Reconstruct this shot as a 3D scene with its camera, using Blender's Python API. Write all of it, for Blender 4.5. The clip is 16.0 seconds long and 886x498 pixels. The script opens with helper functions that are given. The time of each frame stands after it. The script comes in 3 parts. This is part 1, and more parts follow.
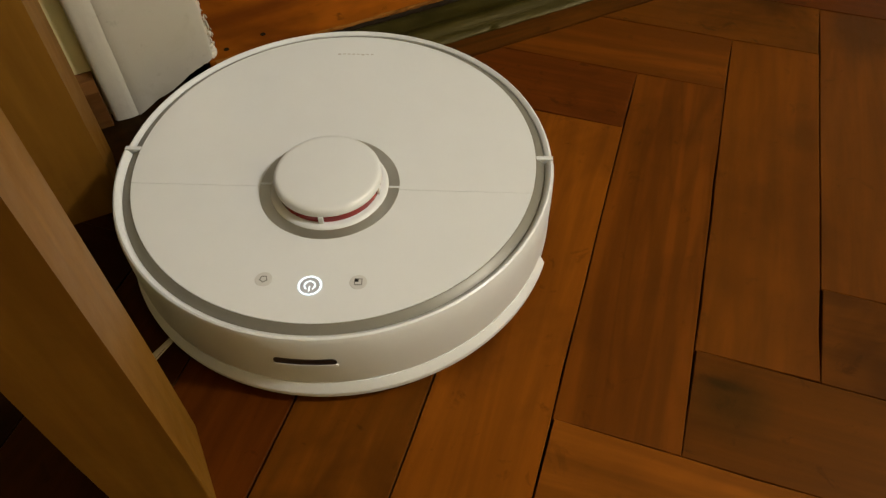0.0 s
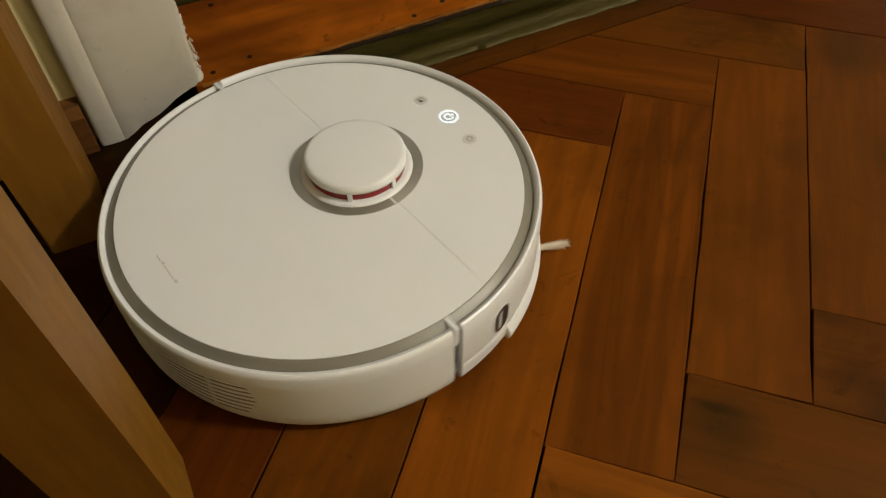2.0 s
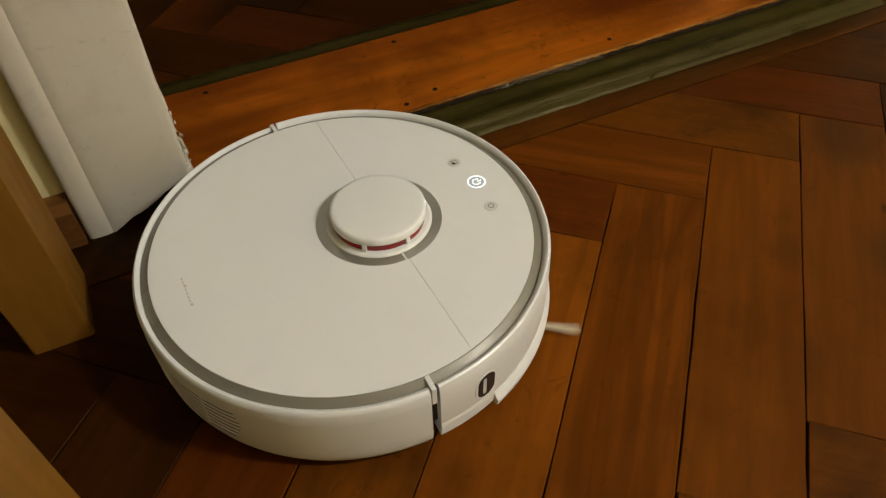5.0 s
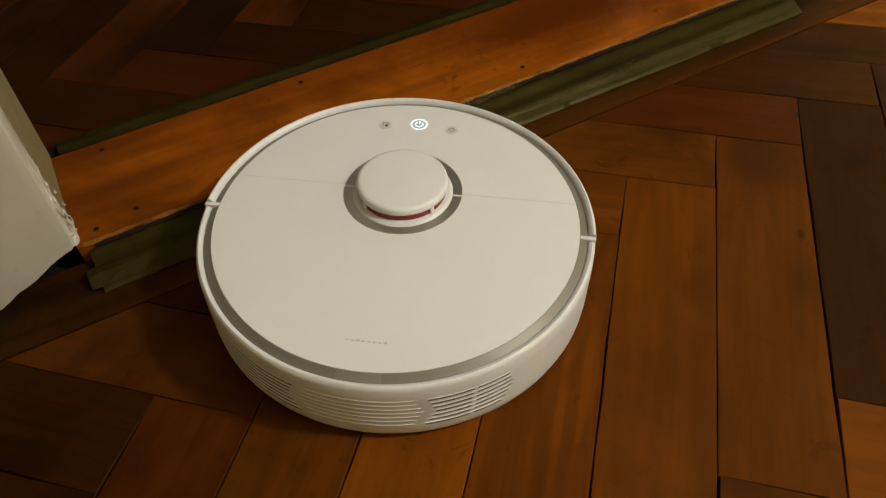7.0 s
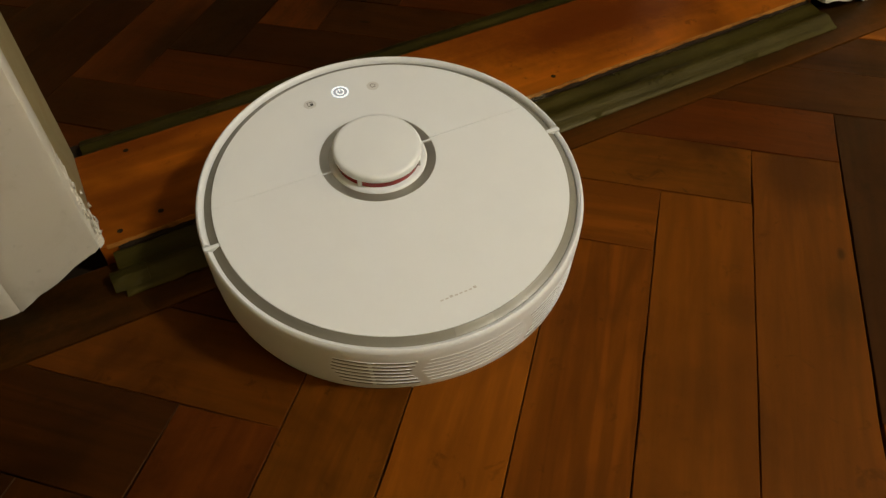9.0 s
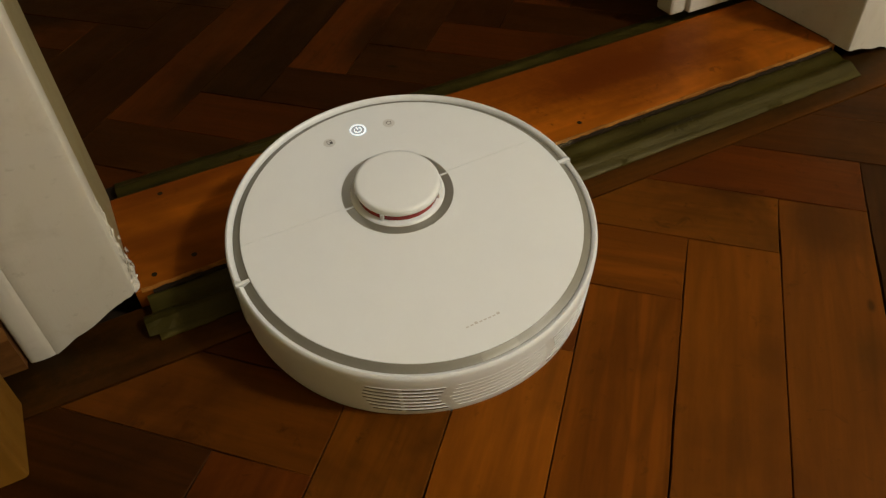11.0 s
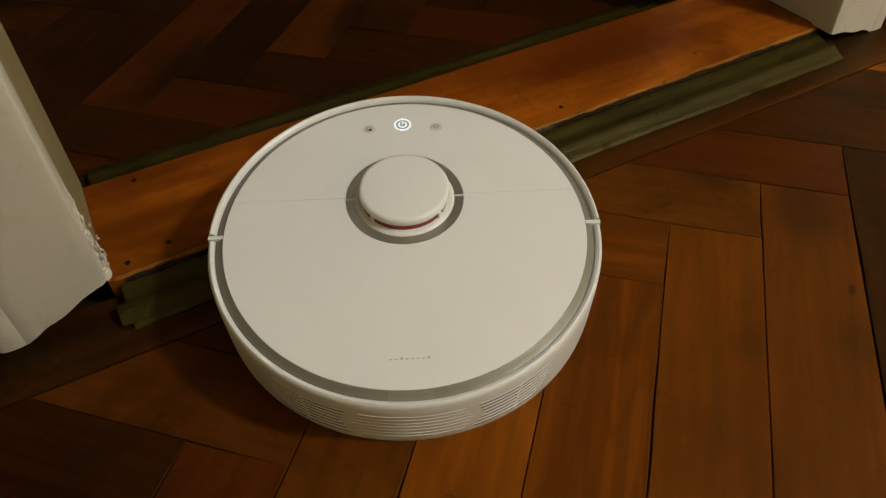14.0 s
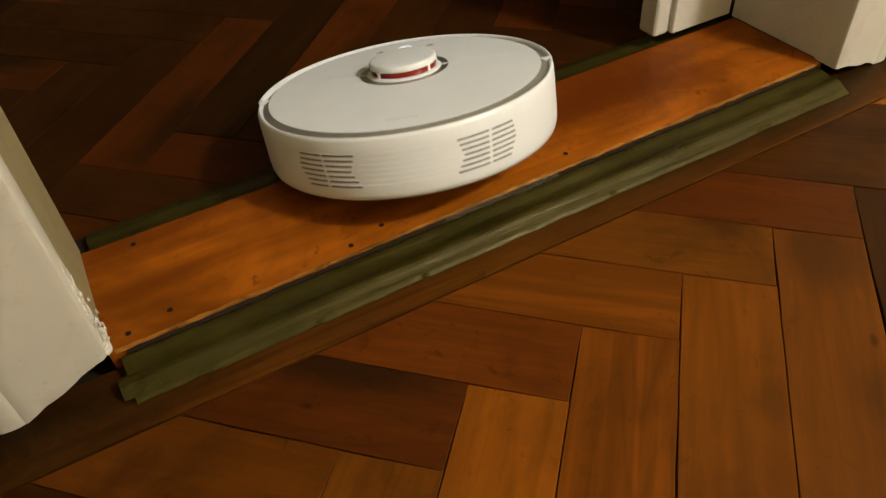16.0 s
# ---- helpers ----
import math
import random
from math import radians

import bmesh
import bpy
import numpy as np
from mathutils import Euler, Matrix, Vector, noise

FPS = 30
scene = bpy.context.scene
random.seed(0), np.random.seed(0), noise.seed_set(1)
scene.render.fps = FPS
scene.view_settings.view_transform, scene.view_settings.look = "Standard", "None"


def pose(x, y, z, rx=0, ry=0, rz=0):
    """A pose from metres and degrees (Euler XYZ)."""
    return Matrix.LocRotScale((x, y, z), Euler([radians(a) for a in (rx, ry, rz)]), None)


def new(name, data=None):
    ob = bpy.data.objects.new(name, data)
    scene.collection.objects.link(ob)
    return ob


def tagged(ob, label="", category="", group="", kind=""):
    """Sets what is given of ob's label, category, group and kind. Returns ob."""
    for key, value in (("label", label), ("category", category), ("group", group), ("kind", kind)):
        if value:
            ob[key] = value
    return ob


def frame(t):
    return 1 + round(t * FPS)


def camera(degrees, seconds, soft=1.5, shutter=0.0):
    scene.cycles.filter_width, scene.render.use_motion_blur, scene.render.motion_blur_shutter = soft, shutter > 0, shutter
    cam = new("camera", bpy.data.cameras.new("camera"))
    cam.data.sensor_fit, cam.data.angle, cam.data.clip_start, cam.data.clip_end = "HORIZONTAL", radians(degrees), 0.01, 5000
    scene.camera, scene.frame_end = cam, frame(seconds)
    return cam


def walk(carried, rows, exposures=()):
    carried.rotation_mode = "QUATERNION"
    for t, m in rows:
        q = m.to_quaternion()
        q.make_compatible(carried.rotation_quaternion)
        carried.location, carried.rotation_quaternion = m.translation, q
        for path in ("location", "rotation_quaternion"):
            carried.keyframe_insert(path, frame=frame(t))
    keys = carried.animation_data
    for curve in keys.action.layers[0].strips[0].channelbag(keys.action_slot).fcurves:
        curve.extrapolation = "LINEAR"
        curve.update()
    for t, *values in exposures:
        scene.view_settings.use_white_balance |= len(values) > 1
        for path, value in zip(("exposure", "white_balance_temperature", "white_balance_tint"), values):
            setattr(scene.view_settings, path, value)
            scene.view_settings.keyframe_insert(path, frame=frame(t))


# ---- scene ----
# Pitch, yaw and roll of the hand-held camera in degrees, eye in metres.
cam = camera(62.37, 16.0, soft=1.3, shutter=0.35)


def held(x, y, z, yaw, pitch, roll):
    return pose(x, y, z, 0, 0, -yaw) @ pose(0, 0, 0, 90 + pitch) @ pose(0, 0, 0, 0, 0, roll)


EYE = [
    (0, -0.0537, -0.6355, 0.4908, 24.86, -50.99, -1.06),
    (0.5, -0.0550, -0.6333, 0.4902, 24.67, -51.09, -1.00),
    (1, -0.0525, -0.6327, 0.4917, 24.82, -51.27, -1.12),
    (1.5, -0.0486, -0.6279, 0.4965, 25.28, -50.91, -1.52),
    (2, -0.0454, -0.6270, 0.4952, 25.70, -50.21, -1.15),
    (2.5, -0.0442, -0.6249, 0.4999, 25.52, -50.06, -1.31),
    (3, -0.0389, -0.6149, 0.4946, 25.42, -49.86, -1.59),
    (3.5, -0.0340, -0.6139, 0.5051, 24.98, -49.34, -1.71),
    (4, -0.0233, -0.5973, 0.5365, 24.89, -47.08, -1.91),
    (4.5, -0.0207, -0.5975, 0.5203, 24.36, -46.83, -1.53),
    (7, 0.0881, -0.5795, 0.5320, 26.69, -46.87, -3.88),
    (7.5, 0.0845, -0.5773, 0.5258, 26.57, -47.44, -3.03),
    (8, 0.0788, -0.5733, 0.5218, 27.00, -47.85, -2.41),
    (8.5, 0.0710, -0.5662, 0.5231, 27.02, -47.63, -2.25),
    (9, 0.0707, -0.5548, 0.5238, 26.37, -46.30, -2.75),
    (9.5, 0.0692, -0.5377, 0.5282, 26.24, -45.15, -2.59),
    (10, 0.0608, -0.5402, 0.5426, 24.44, -43.89, -3.56),
    (12.5, 0.0651, -0.5412, 0.5370, 26.28, -44.67, -2.23),
    (13, 0.0713, -0.5341, 0.5284, 26.31, -45.00, -2.24),
    (13.5, 0.0704, -0.5373, 0.5319, 26.57, -45.16, -2.13),
    (14, 0.0713, -0.5392, 0.5337, 26.30, -45.02, -2.53),
    (14.5, 0.0710, -0.5378, 0.5359, 26.16, -44.86, -2.73),
    (15, 0.0764, -0.5283, 0.5392, 25.92, -44.33, -3.62),
    (15.5, 0.0837, -0.5064, 0.5437, 26.19, -43.88, -4.30),
    (16, 0.0856, -0.5015, 0.5494, 26.32, -43.45, -4.28),
]
walk(cam, [(r[0], held(*r[1:])) for r in EYE],
     exposures=[(0, 0.0), (4.5, 0.0), (7, -0.05), (12.5, -0.18), (15, -0.20), (15.5, 0.02), (16, 0.57)])

# ---- light: a dim evening room, a warm floor lamp, an added unseen hall lamp ----
world = bpy.data.worlds.new("evening")
world.use_nodes = True
world.node_tree.nodes["Background"].inputs[0].default_value = (1.0, 0.8, 0.55, 1)
world.node_tree.nodes["Background"].inputs[1].default_value = 0.02
scene.world = world


def ceiling_lamp(name, at, watts, size, colour):
    lamp = bpy.data.lights.new(name, "AREA")
    lamp.shape, lamp.size, lamp.energy, lamp.color = "DISK", size, watts, colour
    ob = new(name, lamp)
    ob.matrix_world = pose(*at)
    return ob


WARM = (1.0, 0.945, 0.87)
bulb = bpy.data.lights.new("floor_lamp_light", "POINT")
bulb.energy, bulb.shadow_soft_size, bulb.color = 129, 0.12, WARM
new("floor_lamp_light", bulb).location = (1.51, -1.36, 1.86)
ceiling_lamp("hall_fill_light", (0.8, 1.9, 2.36), 1.2, 0.34, WARM)

# ---- materials ----


class Nodes:
    """A small helper round one node material."""

    def __init__(self, name):
        self.m = bpy.data.materials.new(name)
        self.m.use_nodes = True
        self.t = self.m.node_tree
        self.bsdf = self.t.nodes["Principled BSDF"]

    def add(self, kind, **props):
        n = self.t.nodes.new(kind)
        for k, v in props.items():
            if k in n.inputs:
                n.inputs[k].default_value = v
        return n

    def link(self, a, b):
        self.t.links.new(a, b)

    def set(self, **kw):
        for k, v in kw.items():
            self.bsdf.inputs[k.replace("_", " ")].default_value = v

    def mix(self, fac, a, b, mode="MIX"):
        n = self.t.nodes.new("ShaderNodeMix")
        n.data_type, n.blend_type = "RGBA", mode
        for s, v in ((0, fac), (6, a), (7, b)):
            if isinstance(v, bpy.types.NodeSocket):
                self.link(v, n.inputs[s])
            else:
                n.inputs[s].default_value = v
        return n.outputs[2]

    def ramp(self, src, stops):
        n = self.t.nodes.new("ShaderNodeValToRGB")
        while len(n.color_ramp.elements) < len(stops):
            n.color_ramp.elements.new(0.5)
        for e, (p, c) in zip(n.color_ramp.elements, stops):
            e.position, e.color = p, (c if len(c) == 4 else (*c, 1))
        self.link(src, n.inputs[0])
        return n.outputs[0]

    def noise(self, vec, scale, detail=4, rough=0.55, dist=0.0):
        n = self.t.nodes.new("ShaderNodeTexNoise")
        n.inputs["Scale"].default_value, n.inputs["Detail"].default_value = scale, detail
        n.inputs["Roughness"].default_value, n.inputs["Distortion"].default_value = rough, dist
        self.link(vec, n.inputs["Vector"])
        return n.outputs[0]

    def math(self, op, a, b):
        n = self.t.nodes.new("ShaderNodeMath")
        n.operation = op
        for i, v in enumerate((a, b)):
            if isinstance(v, bpy.types.NodeSocket):
                self.link(v, n.inputs[i])
            else:
                n.inputs[i].default_value = v
        return n.outputs[0]

    def bump(self, height, strength, distance):
        n = self.t.nodes.new("ShaderNodeBump")
        n.inputs["Strength"].default_value, n.inputs["Distance"].default_value = strength, distance
        self.link(height, n.inputs["Height"])
        self.link(n.outputs[0], self.bsdf.inputs["Normal"])


def g3(c, k=1.0):
    return (c[0] * k, c[1] * k, c[2] * k, 1)


def wood(name, light, dark, rough=0.38, stretch=(3, 30, 30), stain=0.5, gloss=0.09, knots=0.0, spot=6.0, figure=0.5, lo=0.52, calm=0.55, bands=0.0, pitch=20.0, marks=()):
    """Boards with the grain along the object's own x axis, no two alike."""
    N = Nodes(name)
    tc = N.add("ShaderNodeTexCoord")
    info = N.add("ShaderNodeObjectInfo")
    shift = N.add("ShaderNodeVectorMath")
    shift.operation = "MULTIPLY_ADD"
    N.link(info.outputs["Random"], shift.inputs[0])
    shift.inputs[1].default_value = (37.0, 53.0, 11.0)
    N.link(tc.outputs["Object"], shift.inputs[2])
    mp = N.add("ShaderNodeMapping")
    mp.inputs["Scale"].default_value = stretch
    N.link(shift.outputs[0], mp.inputs["Vector"])
    fine = N.noise(mp.outputs[0], 6.0, 7, 0.62, 0.4)
    broad = N.noise(mp.outputs[0], 1.1, 3, 0.5, 1.6)
    soft = N.noise(mp.outputs[0], 2.2, 4, 0.55, 0.8)
    grain = N.mix(calm, fine, soft)
    col = N.ramp(grain, [(0.30, dark), (0.68, light)])
    col = N.mix(N.ramp(broad, [(0.42, (0, 0, 0)), (0.75, (0.55, 0.55, 0.55))]), col, g3(dark, 0.75))
    if bands:
        # broad early and late wood side by side
        streak = N.add("ShaderNodeMapping")
        streak.inputs["Scale"].default_value = (pitch * 0.055, pitch, pitch)
        N.link(shift.outputs[0], streak.inputs["Vector"])
        wide = N.noise(streak.outputs[0], 2.3, 2, 0.45, 1.1)
        col = N.mix(N.ramp(wide, [(0.40, (bands,) * 3), (0.53, (0, 0, 0))]), col, g3(dark, 1.0))
        col = N.mix(N.ramp(wide, [(0.55, (0, 0, 0)), (0.66, (bands * 0.6,) * 3)]), col, g3(light, 1.35))
    # growth rings cut lengthwise: contour lines of a slow, stretched noise
    rings = N.math("PINGPONG", N.math("MULTIPLY", N.noise(mp.outputs[0], 0.33, 2, 0.45, 0.25), 17.0), 0.5)
    area = N.noise(shift.outputs[0], 4.0, 2, 0.5)
    ring_mask = N.math("MULTIPLY", N.ramp(rings, [(0.02, (1, 1, 1)), (0.24, (0, 0, 0))]), N.ramp(area, [(0.40, (0, 0, 0)), (0.62, (figure,) * 3)]))
    col = N.mix(ring_mask, col, g3(dark, 0.55))
    spots = N.noise(shift.outputs[0], spot, 4, 0.6, 0.4)
    col = N.mix(N.ramp(spots, [(lo, (0, 0, 0)), (lo + 0.22, (stain,) * 3)]), col, g3(dark, 0.35))
    nicks = N.noise(shift.outputs[0], 38.0, 4, 0.65, 0.6)
    col = N.mix(N.ramp(nicks, [(0.61, (0, 0, 0)), (0.70, (stain * 0.9,) * 3)]), col, g3(dark, 0.45))
    if knots:
        vor = N.t.nodes.new("ShaderNodeTexVoronoi")
        vor.inputs["Scale"].default_value = knots
        long = N.add("ShaderNodeMapping")
        long.inputs["Scale"].default_value = (0.45, 1.0, 1.0)
        N.link(shift.outputs[0], long.inputs["Vector"])
        N.link(long.outputs[0], vor.inputs["Vector"])
        col = N.mix(N.ramp(vor.outputs["Distance"], [(0.018, (0.95,) * 3), (0.040, (0, 0, 0))]), col, g3(dark, 0.18))
    # old stains and painted shade, each with place, size, strength and colour
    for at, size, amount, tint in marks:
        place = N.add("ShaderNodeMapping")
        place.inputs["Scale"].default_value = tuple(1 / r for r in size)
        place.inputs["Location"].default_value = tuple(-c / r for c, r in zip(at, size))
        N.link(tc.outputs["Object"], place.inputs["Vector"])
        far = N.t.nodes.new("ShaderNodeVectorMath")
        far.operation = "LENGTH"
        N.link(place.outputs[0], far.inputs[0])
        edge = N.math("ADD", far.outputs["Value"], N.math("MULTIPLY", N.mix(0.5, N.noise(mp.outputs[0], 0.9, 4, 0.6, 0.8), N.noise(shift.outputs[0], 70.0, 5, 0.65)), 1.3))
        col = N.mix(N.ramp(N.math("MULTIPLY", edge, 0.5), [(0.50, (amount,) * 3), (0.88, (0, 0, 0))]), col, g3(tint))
    tone = N.ramp(info.outputs["Random"], [(0.0, (0.72, 0.66, 0.62)), (0.5, (1, 1, 1)), (1.0, (1.22, 1.2, 1.12))])
    col = N.mix(1.0, col, tone, "MULTIPLY")
    N.link(col, N.bsdf.inputs["Base Color"])
    scuff = N.noise(tc.outputs["Object"], 40.0, 5, 0.7)
    N.link(N.ramp(N.mix(0.4, spots, scuff), [(0.3, (rough - 0.08,) * 3), (0.7, (rough + 0.16,) * 3)]), N.bsdf.inputs["Roughness"])
    N.bump(N.mix(0.6, fine, scuff), 0.25, 0.0006)
    N.set(Specular_IOR_Level=gloss, Specular_Tint=(1.0, 0.72, 0.36, 1))
    return N.m


def paint(name, colour, rough=0.4, dirt=(0.25, 0.19, 0.10), amount=0.35, relief=0.0005, brush=(30, 30, 4)):
    """Old gloss paint with brush marks and yellowed dirt."""
    N = Nodes(name)
    tc = N.add("ShaderNodeTexCoord")
    mp = N.add("ShaderNodeMapping")
    mp.inputs["Scale"].default_value = brush
    N.link(tc.outputs["Object"], mp.inputs["Vector"])
    strokes = N.noise(mp.outputs[0], 5.0, 5, 0.6)
    blot = N.noise(tc.outputs["Object"], 14.0, 6, 0.65, 0.5)
    small = N.noise(tc.outputs["Object"], 90.0, 4, 0.6)
    col = N.mix(N.ramp(blot, [(0.5, (0, 0, 0)), (0.85, (amount,) * 3)]), g3(colour), g3(dirt))
    col = N.mix(N.ramp(small, [(0.62, (0, 0, 0)), (0.8, (amount * 0.7,) * 3)]), col, g3(dirt, 0.6))
    N.link(col, N.bsdf.inputs["Base Color"])
    N.link(N.ramp(blot, [(0.3, (rough,) * 3), (0.8, (rough + 0.2,) * 3)]), N.bsdf.inputs["Roughness"])
    N.bump(N.mix(0.3, strokes, small), 0.5, relief)
    return N.m


def plastic(name, colour, rough=0.35, dust=0.06, metal=0.0, speck=0.0, gloss=0.5):
    N = Nodes(name)
    tc = N.add("ShaderNodeTexCoord")
    a = N.noise(tc.outputs["Object"], 22.0, 5, 0.65)
    b = N.noise(tc.outputs["Object"], 420.0, 3, 0.6)
    col = N.mix(N.ramp(a, [(0.4, (0, 0, 0)), (0.8, (dust * 2.2,) * 3)]), g3(colour), g3(colour, 0.72))
    if speck:
        col = N.mix(N.ramp(b, [(0.66, (0, 0, 0)), (0.8, (speck,) * 3)]), col, (0.16, 0.12, 0.08, 1))
    N.link(col, N.bsdf.inputs["Base Color"])
    N.link(N.ramp(a, [(0.3, (rough - 0.05,) * 3), (0.75, (rough + 0.12,) * 3)]), N.bsdf.inputs["Roughness"])
    N.bump(b, 0.12, 0.0002)
    N.set(Metallic=metal, Specular_IOR_Level=gloss)
    return N.m


def glowing(name, colour, strength):
    N = Nodes(name)
    N.set(Base_Color=g3(colour), Emission_Color=g3(colour), Emission_Strength=strength, Roughness=0.4)
    return N.m


OAK = [
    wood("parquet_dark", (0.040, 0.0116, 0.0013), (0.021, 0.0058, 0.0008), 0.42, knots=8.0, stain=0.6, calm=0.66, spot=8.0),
    wood("parquet_red", (0.094, 0.0226, 0.0018), (0.055, 0.0124, 0.0011), 0.42, knots=8.0, stain=0.7, calm=0.66, figure=0.3, spot=9.0),
    wood("parquet_brown", (0.116, 0.0335, 0.0023), (0.071, 0.0212, 0.0016), 0.42, knots=8.0, stain=0.8, calm=0.66, figure=0.3, spot=8.0, bands=0.25, lo=0.48),
    wood("parquet_honey", (0.172, 0.0482, 0.0029), (0.115, 0.0318, 0.0022), 0.42, knots=7.0, stain=0.7, calm=0.68, figure=0.2, spot=7.0, lo=0.50,
         marks=(((0.080, -0.024, 0.0), (0.050, 0.026, 1.0), 0.5, (0.050, 0.0130, 0.0012)),)),
    wood("parquet_striped", (0.160, 0.0462, 0.0031), (0.097, 0.0274, 0.0020), 0.42, knots=7.0, stain=0.4, calm=0.62, figure=0.3, bands=0.6, pitch=15.0),
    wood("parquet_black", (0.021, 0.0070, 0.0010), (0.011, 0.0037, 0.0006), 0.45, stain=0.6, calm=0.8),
    wood("parquet_inkstain", (0.116, 0.0345, 0.0023), (0.074, 0.0222, 0.0016), 0.42, knots=8.0, stain=0.6, calm=0.66, figure=0.3, bands=0.3,
         marks=(((-0.178, 0.008, 0.0), (0.034, 0.030, 1.0), 0.62, (0.026, 0.0135, 0.0018)), ((-0.186, 0.022, 0.0), (0.022, 0.006, 1.0), 0.6, (0.016, 0.008, 0.0014)))),
    wood("parquet_banded", (0.160, 0.0468, 0.0029), (0.112, 0.0325, 0.0022), 0.42, knots=7.0, stain=0.4, calm=0.68, figure=0.2,
         marks=(((-0.066, 0.034, 0.0), (0.028, 0.024, 1.0), 0.5, (0.045, 0.0150, 0.0014)), ((0.06, 0.040, 0.0), (0.26, 0.022, 1.0), 0.45, (0.070, 0.0190, 0.0015)))),
    wood("parquet_spotted", (0.118, 0.0335, 0.0023), (0.078, 0.0215, 0.0016), 0.42, knots=8.0, stain=0.5, calm=0.66, figure=0.3,
         marks=(((-0.001, 0.030, 0.0), (0.034, 0.022, 1.0), 0.5, (0.032, 0.0120, 0.0014)), ((-0.066, 0.034, 0.0), (0.009, 0.004, 1.0), 0.8, (0.018, 0.006, 0.0010)), ((-0.18, 0.0, 0.0), (0.06, 0.05, 1.0), 0.7, (0.035, 0.0105, 0.0012)))),
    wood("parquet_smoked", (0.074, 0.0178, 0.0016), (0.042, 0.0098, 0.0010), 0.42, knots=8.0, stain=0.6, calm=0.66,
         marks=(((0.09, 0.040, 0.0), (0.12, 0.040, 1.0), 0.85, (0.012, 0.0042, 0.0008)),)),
]
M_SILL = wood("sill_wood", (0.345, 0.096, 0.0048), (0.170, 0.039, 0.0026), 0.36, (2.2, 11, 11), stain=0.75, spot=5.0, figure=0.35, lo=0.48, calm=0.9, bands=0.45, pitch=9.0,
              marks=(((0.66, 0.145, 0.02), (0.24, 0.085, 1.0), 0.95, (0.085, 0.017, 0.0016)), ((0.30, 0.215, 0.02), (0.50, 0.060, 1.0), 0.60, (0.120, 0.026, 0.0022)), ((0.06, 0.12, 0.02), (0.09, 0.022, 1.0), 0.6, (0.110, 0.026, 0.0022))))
M_WORN = wood("worn_sill_edge", (0.42, 0.19, 0.035), (0.14, 0.045, 0.006), 0.5, (3, 30, 30), stain=0.8, spot=30.0)
# near-black ends paint in shade by the casing, grime and shade by the ramp
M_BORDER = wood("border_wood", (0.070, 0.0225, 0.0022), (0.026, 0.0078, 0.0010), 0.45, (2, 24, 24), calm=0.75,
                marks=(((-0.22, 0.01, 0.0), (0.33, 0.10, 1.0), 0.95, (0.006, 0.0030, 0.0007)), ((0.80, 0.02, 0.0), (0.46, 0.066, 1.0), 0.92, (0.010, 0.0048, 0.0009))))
M_PINE = wood("pine", (0.215, 0.104, 0.0150), (0.135, 0.058, 0.0080), 0.46, (1.6, 14, 14), stain=0.12, knots=3.0, figure=0.15)
M_SKIRT = wood("skirting_wood", (0.16, 0.07, 0.02), (0.09, 0.037, 0.011), 0.45)
M_GAP = plastic("floor_grime_and_gap_shade", (0.016, 0.010, 0.005), 0.85, gloss=0.08)
M_PAINT = paint("gloss_white_paint", (0.47, 0.45, 0.39), 0.34, amount=0.45)
M_REVEAL = paint("olive_paint", (0.26, 0.215, 0.11), 0.45, amount=0.5)
M_CHIP = paint("bare_filler", (0.50, 0.47, 0.40), 0.8, amount=0.7, relief=0.002)
M_WALL = paint("wall_paint", (0.56, 0.49, 0.27), 0.75, amount=0.25, relief=0.001, brush=(20, 20, 20))
M_CEIL = paint("ceiling_paint", (0.75, 0.72, 0.66), 0.8, amount=0.1)
M_WHITE = plastic("white_plastic", (0.630, 0.658, 0.672), 0.36, 0.05)
M_LID = plastic("satin_white_lid", (0.650, 0.678, 0.685), 0.40, 0.05, speck=0.05)
M_GREY = plastic("grey_ring", (0.178, 0.170, 0.138), 0.42, 0.12, metal=0.2, gloss=0.4)
M_CATCH = plastic("grey_catch", (0.205, 0.197, 0.160), 0.40, 0.12, metal=0.2, gloss=0.4)
M_GREYLIGHT = plastic("light_grey_catch", (0.45, 0.445, 0.39), 0.33, 0.12, metal=0.9)
M_BLACK = plastic("black_plastic", (0.014, 0.012, 0.012), 0.35)
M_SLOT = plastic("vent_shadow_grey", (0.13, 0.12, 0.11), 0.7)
M_RED = plastic("red_window", (0.21, 0.009, 0.005), 0.12)
M_ICON = plastic("grey_icon", (0.17, 0.165, 0.155), 0.5)
M_PRINT = plastic("grey_print", (0.45, 0.44, 0.41), 0.5)
M_BUTTON = plastic("button_white", (0.54, 0.545, 0.53), 0.45)
M_POWER = plastic("button_grey", (0.44, 0.46, 0.48), 0.45)
M_LED = glowing("white_led", (0.78, 0.90, 1.0), 1.15)
M_BRISTLE = plastic("pale_bristle", (0.50, 0.44, 0.33), 0.7)
M_LAMP = glowing("lamp_glass", (1.0, 0.82, 0.55), 3.0)

# tape: olive, glossy, wrinkled along its length
N_ = Nodes("olive_tape")
tc_ = N_.add("ShaderNodeTexCoord")
mp_ = N_.add("ShaderNodeMapping")
mp_.inputs["Scale"].default_value = (2.5, 28, 28)
N_.link(tc_.outputs["Object"], mp_.inputs["Vector"])
long_ = N_.noise(mp_.outputs[0], 3.0, 6, 0.6, 0.5)
blot_ = N_.noise(tc_.outputs["Object"], 16.0, 5, 0.65)
col_ = N_.ramp(N_.mix(0.45, long_, blot_), [(0.3, (0.009, 0.0070, 0.0011)), (0.55, (0.024, 0.0186, 0.0025)), (0.8, (0.048, 0.039, 0.008))])
N_.link(col_, N_.bsdf.inputs["Base Color"])
